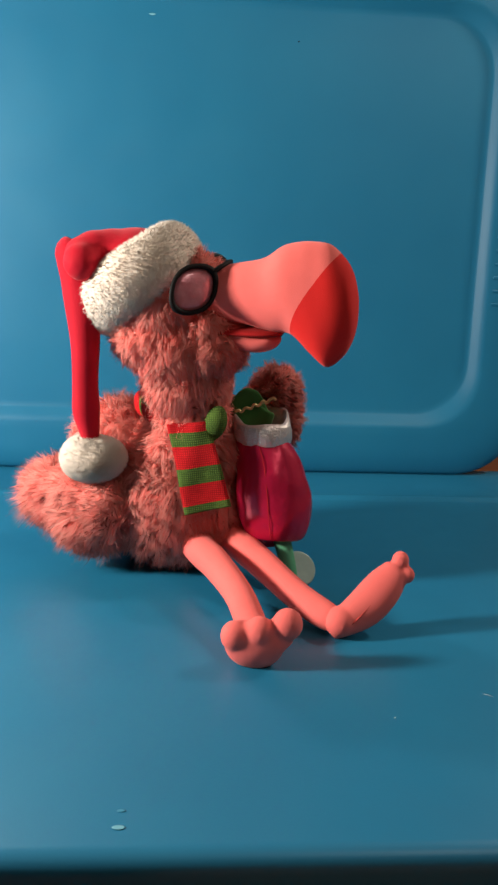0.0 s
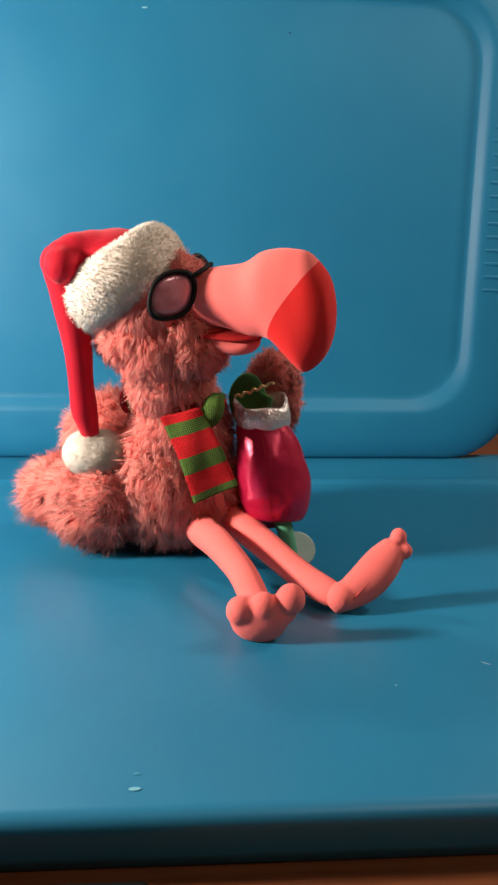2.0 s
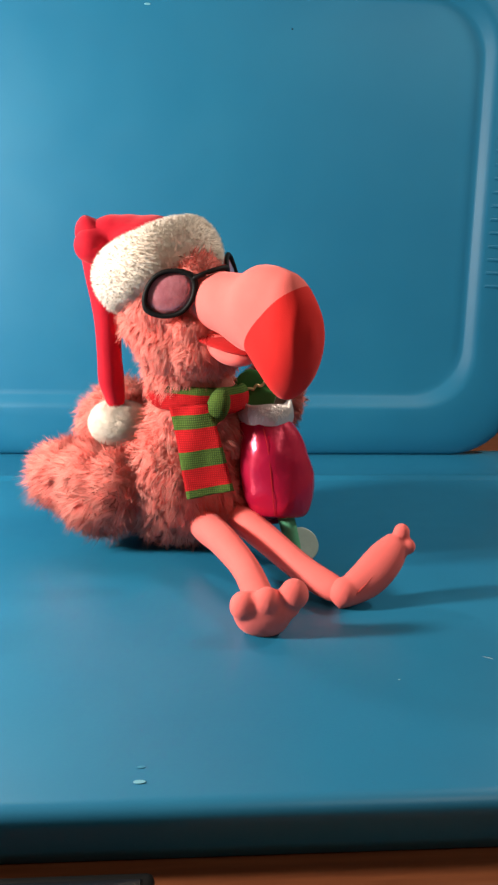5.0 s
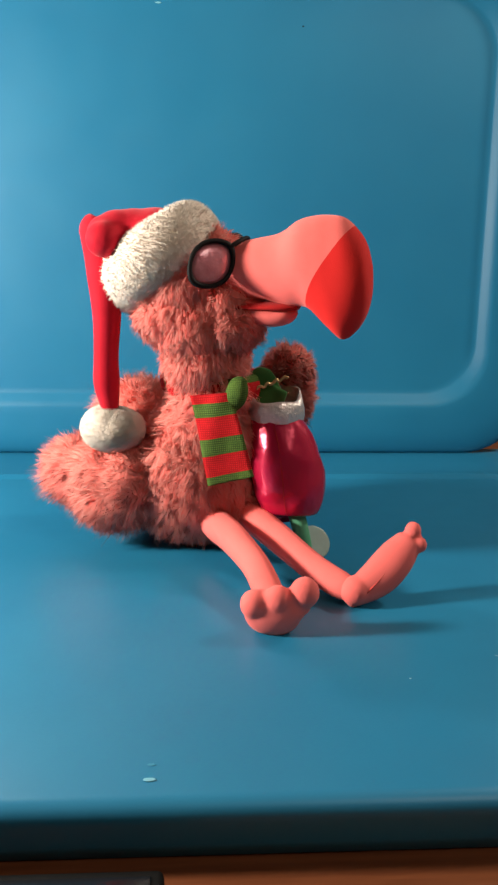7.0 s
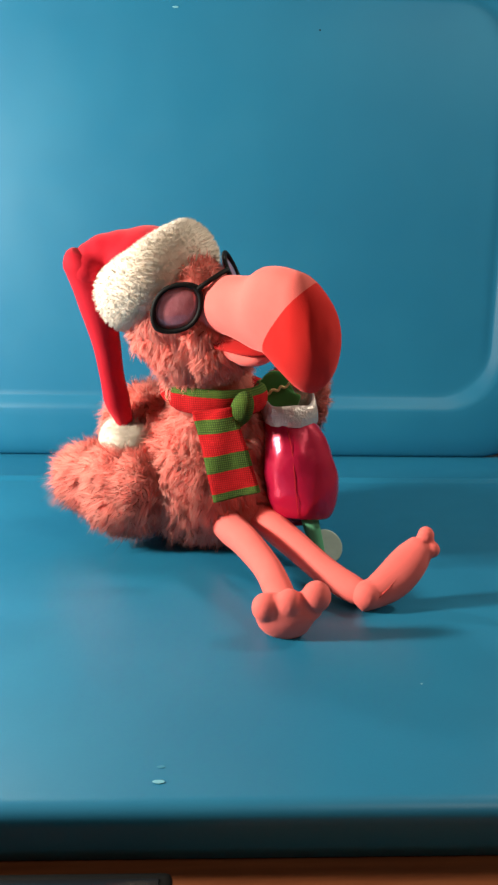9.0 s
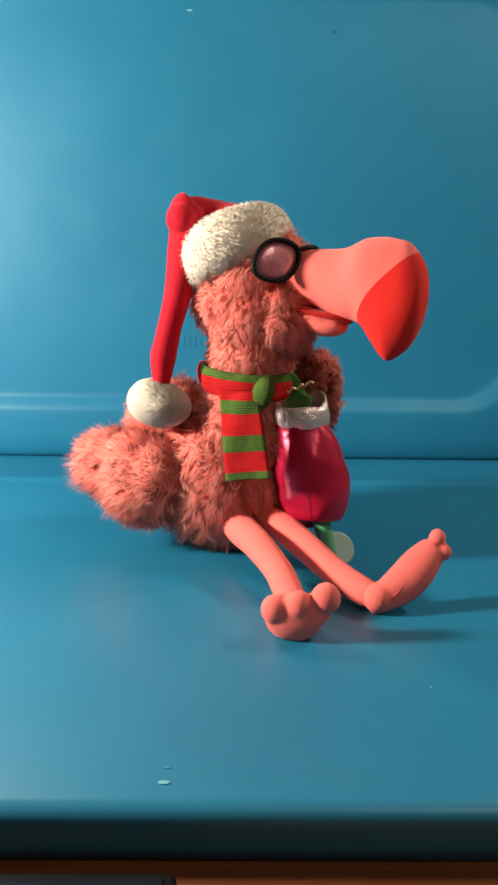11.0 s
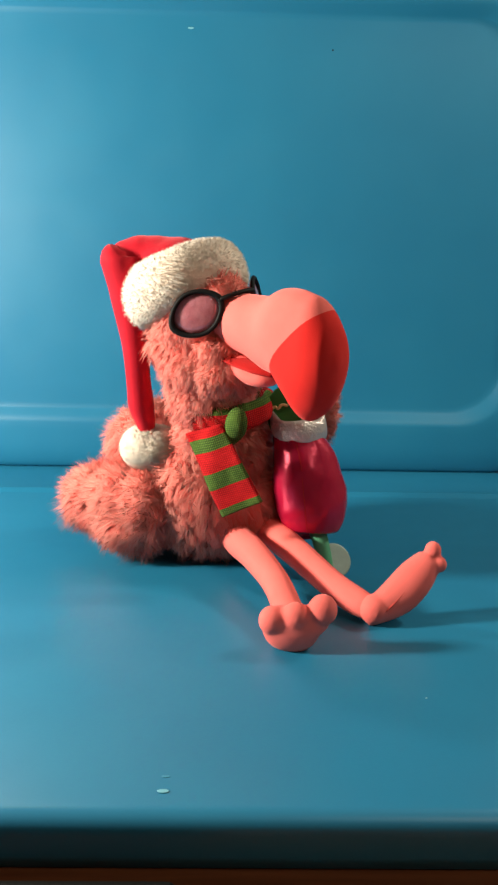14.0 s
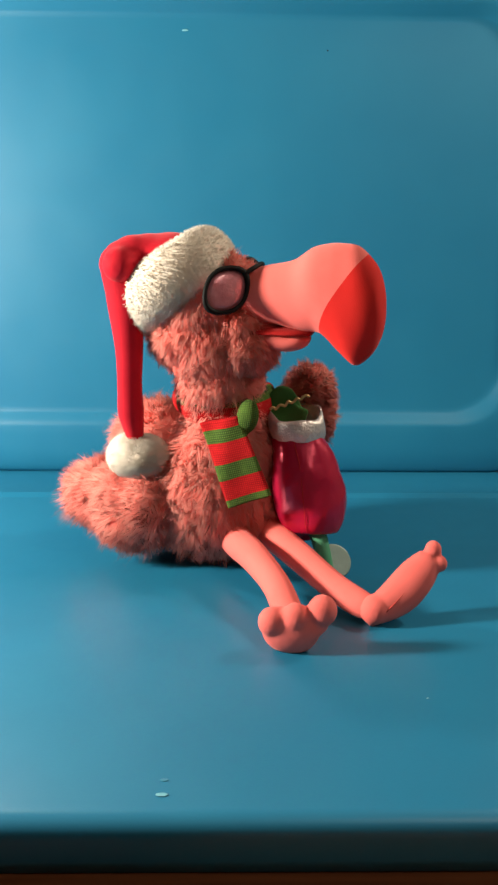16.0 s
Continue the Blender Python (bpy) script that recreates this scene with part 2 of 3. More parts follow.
def fur_coat(name, lobes, count, length, parent, material, seed, comb=(0, 0, -0.5), origin=None, label="", wide=0.0008, curl=0.35, clump=0.6, per=26, wild=0.3):
    """Rounded lobes with a coat of tapering strands, joined into one mesh. lobes: centre, radii, turn in degrees."""
    rng = np.random.default_rng(seed)
    frames = []
    for c, r, turn in lobes:
        rot = np.array(Euler([radians(a) for a in turn]).to_matrix())
        frames.append((np.array(c, float), np.array(r, float), rot))
    verts, faces = [], []
    for c, r, rot in frames:
        bm = bmesh.new()
        bmesh.ops.create_uvsphere(bm, u_segments=24, v_segments=14, radius=1)
        base = len(verts)
        bm.verts.index_update()
        for v in bm.verts:
            verts.append(tuple(rot @ (np.array(v.co) * r * 0.985) + c))
        for f in bm.faces:
            faces.append(tuple(base + v.index for v in f.verts))
        bm.free()
    area = np.array([(r[0] * r[1] + r[1] * r[2] + r[0] * r[2]) for _, r, _ in frames])
    pts, nor = [], []
    for (c, r, rot), share in zip(frames, area / area.sum()):
        d = rng.normal(size=(int(count * share * 1.3) + 8, 3))
        d /= np.linalg.norm(d, axis=1)[:, None]
        g = d / r
        g /= np.linalg.norm(g, axis=1)[:, None]
        p = (d * r) @ rot.T + c
        keep = np.ones(len(p), bool)
        for c2, r2, rot2 in frames:
            if c2 is c:
                continue
            q = ((p - c2) @ rot2) / r2
            keep &= (q ** 2).sum(1) > 0.97
        pts.append(p[keep])
        nor.append((g @ rot.T)[keep])
    p, nrm = np.concatenate(pts), np.concatenate(nor)
    k = len(p)
    comb = np.array(comb, float)
    lay = comb - (nrm @ comb)[:, None] * nrm * 0.8
    way = nrm + lay + rng.normal(size=(k, 3)) * wild
    way /= np.linalg.norm(way, axis=1)[:, None]
    ln = length * rng.uniform(0.65, 1.25, k)[:, None]
    mid = p + way * ln * 0.5
    tip = p + (way + lay * curl) * ln
    m = max(8, k // per)
    pick = rng.choice(k, m, replace=False)
    near = np.empty(k, int)
    for a in range(0, k, 2000):
        b = p[a:a + 2000]
        near[a:a + 2000] = ((b[:, None, :] - p[pick][None]) ** 2).sum(2).argmin(1)
    pull = clump * rng.uniform(0.5, 1.1, k)[:, None]
    goal = tip[pick][near]
    reach = np.linalg.norm(goal - tip, axis=1)[:, None]
    pull = np.where(reach > 0.012, pull * 0.3, pull)
    tip = tip + (goal - tip) * pull
    if clump > 0.3:
        tuft = rng.normal(size=(m, 3)) * 0.32
        tip = tip + tuft[near] * ln
    mid = mid + (mid[pick][near] - mid) * pull * 0.35
    side = np.cross(nrm, way) + 0.25 * np.cross(way, rng.normal(size=(k, 3)))
    side -= way * (side * way).sum(1)[:, None]
    side /= np.linalg.norm(side, axis=1)[:, None] + 1e-9
    w = wide * rng.uniform(0.7, 1.3, k)[:, None]
    face = np.cross(side, mid - p)
    side *= np.sign((face * nrm).sum(1))[:, None] + 1e-6
    root = p - nrm * 0.0015
    off = len(verts)
    if clump > 0.3:
        # long flat strands
        each = 5
        block = np.stack([root - side * w, root + side * w, mid + side * w * 0.8, mid - side * w * 0.8, tip], 1)
        cells = ((0, 1, 2, 3), (3, 2, 4))
    else:
        # short closed spikes of fleece
        each = 4
        over = np.cross(way, side)
        block = np.stack([root + w * (side * math.cos(a) + over * math.sin(a)) for a in (0, 2.094, 4.189)] + [tip], 1)
        cells = ((0, 1, 3), (1, 2, 3), (2, 0, 3))
    verts += [tuple(v) for v in block.reshape(-1, 3)]
    for i in range(k):
        faces += [tuple(off + each * i + j for j in cell) for cell in cells]
    at = np.array(origin if origin is not None else world_origin(parent))
    me = bpy.data.meshes.new(name)
    me.from_pydata([tuple(v) for v in (np.array(verts) - at)], [], faces)
    me.polygons.foreach_set("use_smooth", np.ones(len(faces), bool))
    # strands take the lie of the pile
    soft = nrm + 0.22 * way + rng.normal(size=(k, 3)) * 0.10
    soft /= np.linalg.norm(soft, axis=1)[:, None]
    own = np.array([v.vector[:] for v in me.vertex_normals])
    own[off:] = np.repeat(soft, each, 0)
    me.normals_split_custom_set_from_vertices([tuple(v) for v in own])
    me.materials.append(material)
    ob = new(name, me)
    ob.parent = parent
    ob.location = Vector(at) - world_origin(parent)
    if label:
        ob["label"] = label
    return ob


# ---- the setting ----
def rounded(lo_u, lo_v, hi_u, hi_v, rad, n=10):
    out = []
    for cu, cv, a0 in ((hi_u - rad, hi_v - rad, 0), (lo_u + rad, hi_v - rad, 90), (lo_u + rad, lo_v + rad, 180), (hi_u - rad, lo_v + rad, 270)):
        for k in range(n + 1):
            a = radians(a0 + 90 * k / n)
            out.append((cu + rad * math.cos(a), cv + rad * math.sin(a)))
    return out


def lid_mesh(lo_u, lo_v, hi_u, hi_v, rad, profile, place):
    """Rings from the outer rim inwards; profile rows: inset, height. place: (u, v, h) to a world point."""
    bm = bmesh.new()
    rings = []
    for inset, h in profile:
        r = max(rad - 0.25 * inset, 0.012)
        rings.append([bm.verts.new(place(u, v, h)) for u, v in rounded(lo_u + inset, lo_v + inset, hi_u - inset, hi_v - inset, r)])
    for a, b in zip(rings, rings[1:]):
        n = len(a)
        for k in range(n):
            bm.faces.new((a[k], a[(k + 1) % n], b[(k + 1) % n], b[k]))
    bm.faces.new(rings[-1])
    bm.faces.new(rings[0][::-1])
    bmesh.ops.recalc_face_normals(bm, faces=bm.faces)
    return bm


def arc(r, inset0, n=6):
    """A rounded rim of radius r, from the skirt up to the top."""
    return [(inset0 + r - r * math.cos(radians(90 * k / n)), -r + r * math.sin(radians(90 * k / n))) for k in range(n + 1)]


TABLE_Z = -0.030


def build_setting():
    bm = bmesh.new()
    box(bm, (-1.1, -0.86, TABLE_Z - 0.035), (1.3, 0.62, TABLE_Z), 0.004)
    table = tagged(new("table"), "brown stained wooden table under the blue lids", "table")
    table.location = (0.1, -0.2, TABLE_Z - 0.035)
    part("tabletop", bm, WOOD, table, smooth=False)
    for x in (-1.0, 1.2):
        for y in (-0.76, 0.52):
            bm = bmesh.new()
            box(bm, (x - 0.03, y - 0.03, -0.75), (x + 0.03, y + 0.03, TABLE_Z - 0.035), 0.004)
            part("leg", bm, WOOD, table, smooth=False)

    # the standing lid, its recessed panel stepped in
    prof = [(0.004, -0.050)] + [(0.036 * (1 - math.cos(radians(10 * k))), -0.012 + 0.012 * math.sin(radians(10 * k))) for k in range(10)] + [(0.045, 0.0004), (0.0545, 0.0005), (0.0590, -0.0003), (0.0620, -0.0028), (0.0655, -0.0044), (0.0685, -0.0072), (0.0715, -0.0084), (0.0760, -0.0087), (0.10, -0.0087)]
    bm = lid_mesh(-0.50, -0.0005, 0.457, 0.556, 0.076, prof, lambda u, v, h: (u, -h, v))
    lid = tagged(mesh_object("storage_lid", bm, BLUE), "blue plastic storage bin lid standing upright on edge", "lid")
    for k in range(13):
        z = 0.195 + 0.0143 * k
        bm = bmesh.new()
        box(bm, (0.404, -0.0010, z - 0.0016), (0.440, 0.004, z + 0.0016), 0.0007, 2)
        part("rib", bm, BLUE, lid, smooth=False)
    return lid


def build_lying_lid():
    """A flat lid with a shallow step along its back."""
    bm = bmesh.new()
    lo, hi, front, back = -0.62, 0.78, -0.602, 0.034
    rows = [(front + 0.006, TABLE_Z + 0.001), (front + 0.004, -0.022), (front + 0.001, -0.010)]
    for k in range(0, 11):
        a = radians(9 * k)
        rows.append((front + 0.008 - 0.008 * math.cos(a), -0.007 + 0.007 * math.sin(a)))
    rows += [(-0.55, 0.0005), (-0.40, 0.0), (-0.25, 0.0), (-0.108, 0.0), (-0.1045, 0.0004), (-0.099, 0.0026), (-0.096, 0.003), (-0.091, 0.0026), (-0.0865, 0.0006), (-0.083, 0.0), (-0.03, 0.0), (0.0, 0.0), (back - 0.004, -0.0004), (back - 0.001, -0.003), (back, -0.008), (back, TABLE_Z + 0.001)]
    xs = np.linspace(lo, hi, 29)
    grid = [[bm.verts.new((x, y, z)) for x in xs] for y, z in rows]
    for a, b in zip(grid, grid[1:]):
        for k in range(len(xs) - 1):
            bm.faces.new((a[k], a[k + 1], b[k + 1], b[k]))
    for k in (0, -1):
        bm.faces.new([r[k] for r in grid])
    bm.faces.new([v for v in grid[0]] + [v for v in grid[-1][::-1]])
    bmesh.ops.recalc_face_normals(bm, faces=bm.faces)
    return tagged(mesh_object("storage_lid", bm, BLUE), "blue plastic storage bin lid lying flat on the wooden table", "lid")


def build_room():
    x0, x1, y0, y1, z0, z1 = -2.4, 2.2, -2.6, 1.8, -0.75, 1.75
    t = 0.1
    for name, lo, hi, mat in (("floor", (x0, y0, z0 - t), (x1, y1, z0), CARPET), ("ceiling", (x0, y0, z1), (x1, y1, z1 + t), PAINT),
                              ("wall_north", (x0, y1, z0), (x1, y1 + t, z1), PAINT), ("wall_south", (x0, y0 - t, z0), (x1, y0, z1), PAINT),
                              ("wall_west", (x0 - t, y0, z0), (x0, y1, z1), PAINT), ("wall_east", (x1, y0, z0), (x1 + t, y1, z1), PAINT)):
        bm = bmesh.new()
        box(bm, lo, hi)
        tagged(mesh_object(name, bm, mat, smooth=False), "plain room " + name.split("_")[0] + " round the table", name.split("_")[0], kind="structure")


def pad(lid, name, c, size, mat, turn=0, up="z"):
    """A thin worn patch or speck on a lid."""
    bm = bmesh.new()
    loft(bm, [(0, 0, -0.0002, 0.6, 0.6), (0, 0, 0.0003, 1, 1), (0, 0, 0.0005, 0.7, 0.7)], 6, 12, side=(1, 0, 0), way=(0, 0, 1))
    m = pose(*c) @ (pose(0, 0, 0, 0, 0, turn) if up == "z" else pose(0, 0, 0, 90, 0, 0) @ pose(0, 0, 0, 0, 0, turn)) @ Matrix.Diagonal((size[0] * 0.85, size[1] * 0.85, 0.12, 1))
    bm.transform(m)
    part(name, bm, mat, lid)


def build_marks(standing, lying):
    pad(lying, "scuff", (0.0560, -0.5855, 0.0004), (0.0033, 0.0016), SCUFF)
    pad(lying, "scuff", (0.0562, -0.5752, 0.0004), (0.0022, 0.0011), FAINT)
    pad(lying, "speck", (0.1890, -0.5050, 0.0003), (0.0010, 0.0006), SPECK, 30)
    pad(lying, "speck", (0.2460, -0.4828, 0.0003), (0.0038, 0.0003), SPECK, -35)
    pad(lying, "speck", (-0.0050, -0.5290, 0.0003), (0.0006, 0.0006), BLACK)
    pad(standing, "scuff", (0.0330, 0.0085, 0.4700), (0.0040, 0.0012), SCUFF, 0, "y")
    pad(standing, "speck", (0.1815, 0.0085, 0.4520), (0.0012, 0.0009), BLACK, 0, "y")
    # raised maker's mark, worn past reading
    for k in range(5):
        bm = bmesh.new()
        x = 0.018 + 0.0062 * k
        box(bm, (x, 0.0083, 0.1265), (x + 0.0016, 0.0100, 0.1385 - 0.001 * (k % 2)), 0.0002, 1)
        part("raised_mark", bm, BLUE, standing, smooth=False)


def build_phone():
    """The corner of a dark flat device on the table."""
    bm = bmesh.new()
    box(bm, (-0.085, -0.700, TABLE_Z), (0.0635, -0.6125, TABLE_Z + 0.010), 0.003, 3)
    ob = tagged(new("tablet"), "flat black device lying on the wooden table", "device")
    ob.location = (-0.01, -0.65, TABLE_Z)
    part("case", bm, BLACK, ob)
    bm = bmesh.new()
    box(bm, (-0.080, -0.695, TABLE_Z + 0.0095), (0.0585, -0.6175, TABLE_Z + 0.0106), 0.0004, 1)
    part("screen", bm, SCREEN, ob, "dark glossy glass screen", smooth=False)


LID_UP = build_setting()
LID_FLAT = build_lying_lid()
build_marks(LID_UP, LID_FLAT)
build_phone()
build_room()

# ---- the plush bird ----
BIRD = tagged(new("plush_flamingo"), "pink plush dancing flamingo in a red Christmas hat and striped scarf", "plush toy")
BIRD.location = (0.07, -0.28, 0.0)
NECK = (0.086, -0.285, 0.128)


def build_body():
    body = fur_coat("body", [((0.070, -0.277, 0.056), (0.049, 0.048, 0.052), (0, 0, -30)), ((0.082, -0.283, 0.090), (0.036, 0.035, 0.043), (0, 0, 0)), ((0.092, -0.290, 0.048), (0.030, 0.030, 0.034), (0, 0, 0)),
                             ((0.042, -0.257, 0.048), (0.050, 0.040, 0.040), (0, 12, -20)), ((0.028, -0.250, 0.086), (0.035, 0.033, 0.032), (0, 0, 0))],
                    90000, 0.0085, BIRD, PINK_FUR, 3, comb=(-0.1, -0.1, -0.75), origin=(0.066, -0.275, 0.012), label="long shaggy pink fur body", wide=0.00036, wild=0.42, per=16, clump=0.42)
    fur_coat("wing", [((-0.014, -0.272, 0.054), (0.027, 0.026, 0.022), (0, 8, -10)), ((0.004, -0.286, 0.056), (0.026, 0.024, 0.024), (0, 10, -10)), ((0.020, -0.297, 0.052), (0.022, 0.022, 0.027), (0, 10, -10)),
                      ((0.010, -0.294, 0.040), (0.026, 0.021, 0.020), (0, 14, 0)), ((-0.004, -0.276, 0.042), (0.024, 0.024, 0.016), (0, 24, 0)), ((0.014, -0.268, 0.034), (0.026, 0.024, 0.016), (0, 16, 0))],
             64000, 0.0095, body, PINK_FUR, 4, comb=(-0.4, -0.1, -0.4), label="fluffy pink fur wing and tail", wide=0.00036, wild=0.5, per=18, clump=0.40)
    return body


def build_legs():
    # near leg, its sole towards the viewer
    for name, rows in (("leg", [(0.080, -0.296, 0.028, 0.012, 0.012), (0.090, -0.328, 0.0265, 0.0118, 0.0118), (0.101, -0.360, 0.026, 0.0105, 0.0105), (0.114, -0.395, 0.020, 0.0095, 0.0095), (0.121, -0.428, 0.012, 0.0095, 0.009), (0.122, -0.440, 0.012, 0.008, 0.008)]),
                       ("leg", [(0.102, -0.286, 0.034, 0.012, 0.012), (0.114, -0.314, 0.030, 0.0115, 0.0115), (0.132, -0.345, 0.023, 0.0105, 0.0105), (0.152, -0.380, 0.015, 0.0095, 0.0095), (0.168, -0.402, 0.0105, 0.0092, 0.0092), (0.175, -0.409, 0.010, 0.007, 0.007)])):
        bm = bmesh.new()
        loft(bm, rows, 20, 16, side=(1, 0.3, 0))
        part(name, bm, CORAL, BIRD)
    bm = bmesh.new()
    loft(bm, [(0.126, -0.444, 0.001, 0.004, 0.003), (0.125, -0.446, 0.004, 0.012, 0.008), (0.1225, -0.448, 0.011, 0.019, 0.010), (0.1225, -0.449, 0.019, 0.020, 0.009), (0.1235, -0.450, 0.025, 0.015, 0.006)], 14, 24, side=(1, 0, 0))
    for c, r in (((0.1085, -0.451, 0.0195), 0.0084), ((0.1225, -0.452, 0.0225), 0.0084), ((0.1385, -0.450, 0.0260), 0.0090)):
        ball(bm, c, (r, r * 0.9, r * 1.08))
    soft(part("foot", bm, CORAL, BIRD), 0.0013, 7)
    bm = bmesh.new()
    loft(bm, [(0.171, -0.413, 0.002, 0.004, 0.004), (0.180, -0.410, 0.0095, 0.008, 0.0095), (0.194, -0.405, 0.0180, 0.009, 0.0125), (0.206, -0.400, 0.0300, 0.0085, 0.0120), (0.214, -0.397, 0.0400, 0.006, 0.0080)], 16, 24, side=(0.5, 1, 0))
    ball(bm, (0.1765, -0.4105, 0.0098), (0.0100, 0.0100, 0.0098))
    for c, r in (((0.2160, -0.3955, 0.0450), 0.0056), ((0.2200, -0.399, 0.0365), 0.0050)):
        ball(bm, c, (r, r, r * 1.1))
    far = soft(part("foot", bm, CORAL, BIRD), 0.0013, 5)
    bm = bmesh.new()
    loft(bm, [(0.1755, -0.4175, 0.005, 0.0005, 0.0005), (0.1830, -0.4177, 0.0115, 0.0005, 0.0005), (0.1918, -0.4140, 0.0190, 0.0005, 0.0005), (0.2026, -0.4083, 0.0300, 0.0005, 0.0005), (0.2120, -0.4022, 0.0410, 0.0005, 0.0005)], 24, 6, side=(0.5, 1, 0))
    part("seam", bm, SEAM, far, "darker stitched seam along the sole")


def soft(ob, voxel=0.0016, times=6):
    m = ob.modifiers.new("blend", "REMESH")
    m.mode, m.voxel_size, m.use_smooth_shade = "VOXEL", voxel, True
    s = ob.modifiers.new("relax", "SMOOTH")
    s.iterations, s.factor = times, 0.5
    return ob


def build_goblet():
    bm = bmesh.new()
    loft(bm, [(0.142, -0.318, 0.030, 0.006, 0.006), (0.142, -0.317, 0.033, 0.020, 0.018), (0.143, -0.315, 0.050, 0.027, 0.024), (0.139, -0.312, 0.075, 0.026, 0.023), (0.133, -0.308, 0.098, 0.020, 0.018), (0.130, -0.305, 0.110, 0.017, 0.016)], 48, 56, side=(1, 0, 0))
    for v in bm.verts:
        k = max(0.0, (v.co.z - 0.05) / 0.05)
        v.co += Vector((v.co.x - 0.138, v.co.y + 0.312, 0)).normalized() * (noise.noise(v.co * 70) * 0.0012 + noise.noise(v.co * 170) * 0.0006 * k)
    bowl = part("goblet", bm, SATIN, BIRD, "shiny magenta satin goblet with a silver rim")
    bm = bmesh.new()
    rings = []
    for h, r, lean in ((0.1030, 0.0188, 0), (0.1065, 0.0203, 0), (0.1125, 0.0208, 0.2), (0.1190, 0.0206, 0.6), (0.1235, 0.0196, 1), (0.1225, 0.0180, 1), (0.1150, 0.0168, 0.7), (0.1020, 0.0158, 0.3)):
        ring = []
        for k in range(36):
            a = 2 * math.pi * k / 36
            wob = 0.0005 * math.sin(5 * a + 200 * h) + 0.0003 * math.sin(9 * a + 3)
            ring.append(bm.verts.new((0.1335 - 0.10 * (h - 0.1) + (r + wob) * math.cos(a), -0.3085 + 0.10 * (h - 0.1) + (r * 0.92 + wob) * math.sin(a), h + lean * (0.0055 * math.sin(a) + 0.0010 * math.sin(4 * a + 1)) - 0.0015)))
        rings.append(ring)
    for a, b in zip(rings, rings[1:]):
        for k in range(36):
            bm.faces.new((a[k], a[(k + 1) % 36], b[(k + 1) % 36], b[k]))
    bmesh.ops.recalc_face_normals(bm, faces=bm.faces)
    part("rim", bm, SILVER, bowl, "crumpled silver fabric rim")
    bm = bmesh.new()
    loft(bm, [(0.147, -0.322, 0.036, 0.0065, 0.0065), (0.151, -0.326, 0.022, 0.006, 0.006), (0.155, -0.330, 0.004, 0.0055, 0.0055)], 10, 14, side=(1, 0, 0))
    part("stem", bm, STEM_GREEN, bowl, "mint green fabric stem")
    bm = bmesh.new()
    facing = Vector((0.25, -0.75, 0.60)).normalized()
    at = Vector((0.1605, -0.326, 0.0120))
    loft(bm, [(*(at + facing * d), r, r) for d, r in ((-0.0012, 0.001), (-0.0012, 0.0125), (-0.0004, 0.0131), (0.0008, 0.0129), (0.0013, 0.0118), (0.0010, 0.001))], 21, 28, side=(1, 0, 0), way=facing)
    part("foot_disc", bm, PALE_DISC, bowl, "pale translucent disc")
    bm = bmesh.new()
    loft(bm, [(0.124, -0.306, 0.108, 0.013, 0.002), (0.124, -0.306, 0.121, 0.0165, 0.0030), (0.126, -0.306, 0.1290, 0.0150, 0.0026), (0.129, -0.306, 0.1325, 0.0100, 0.0018), (0.131, -0.306, 0.1340, 0.004, 0.0012)], 14, 16, side=(1, 0, 0))
    part("leaf", bm, GREEN_FELT, bowl, "green felt garnish")
    # gilt edging, crumpled along the leaf, and the seam down the front
    bm = bmesh.new()
    loft(bm, [(0.112 + 0.0022 * k, -0.3115 - 0.0012 * math.sin(0.4 * k), 0.1235 + 0.0008 * k + 0.0012 * math.sin(2.3 * k), 0.0008, 0.0011) for k in range(14)], 60, 6, side=(0, 1, 0))
    part("trim", bm, GILT, bowl, "crinkled gold trim")
    bm = bmesh.new()
    loft(bm, [(0.1290, -0.3245, 0.102, 0.00025, 0.0002), (0.1325, -0.3315, 0.088, 0.00025, 0.0002), (0.1345, -0.3355, 0.072, 0.00025, 0.0002), (0.1365, -0.3390, 0.052, 0.00025, 0.0002), (0.1385, -0.3365, 0.038, 0.00025, 0.0002)], 30, 6, side=(1, 0, 0))
    part("seam", bm, MOUTH, bowl, "dark stitched seam")
    fur_coat("wing", [((0.144, -0.276, 0.132), (0.016, 0.014, 0.018), (0, 0, 0)), ((0.150, -0.276, 0.116), (0.011, 0.012, 0.022), (0, 0, 0))], 15000, 0.0070, BIRD, PINK_FUR, 6, comb=(0.2, 0, -0.2), wide=0.00034, wild=0.45, label="fluffy pink fur wing holding the goblet")


BODY = build_body()
build_legs()
build_goblet()


# ---- the head: built at the origin with the beak along +x ----
def head_part(name, bm, mats, head, label=""):
    return mesh_object(name, bm, mats, head, world_origin(head), label)


def at_head(bm, head):
    bm.transform(Matrix.Translation(world_origin(head)))
    return bm


def shifted(lobes, head):
    o = world_origin(head)
    return [((c[0] + o.x, c[1] + o.y, c[2] + o.z), r, t) for c, r, t in lobes]


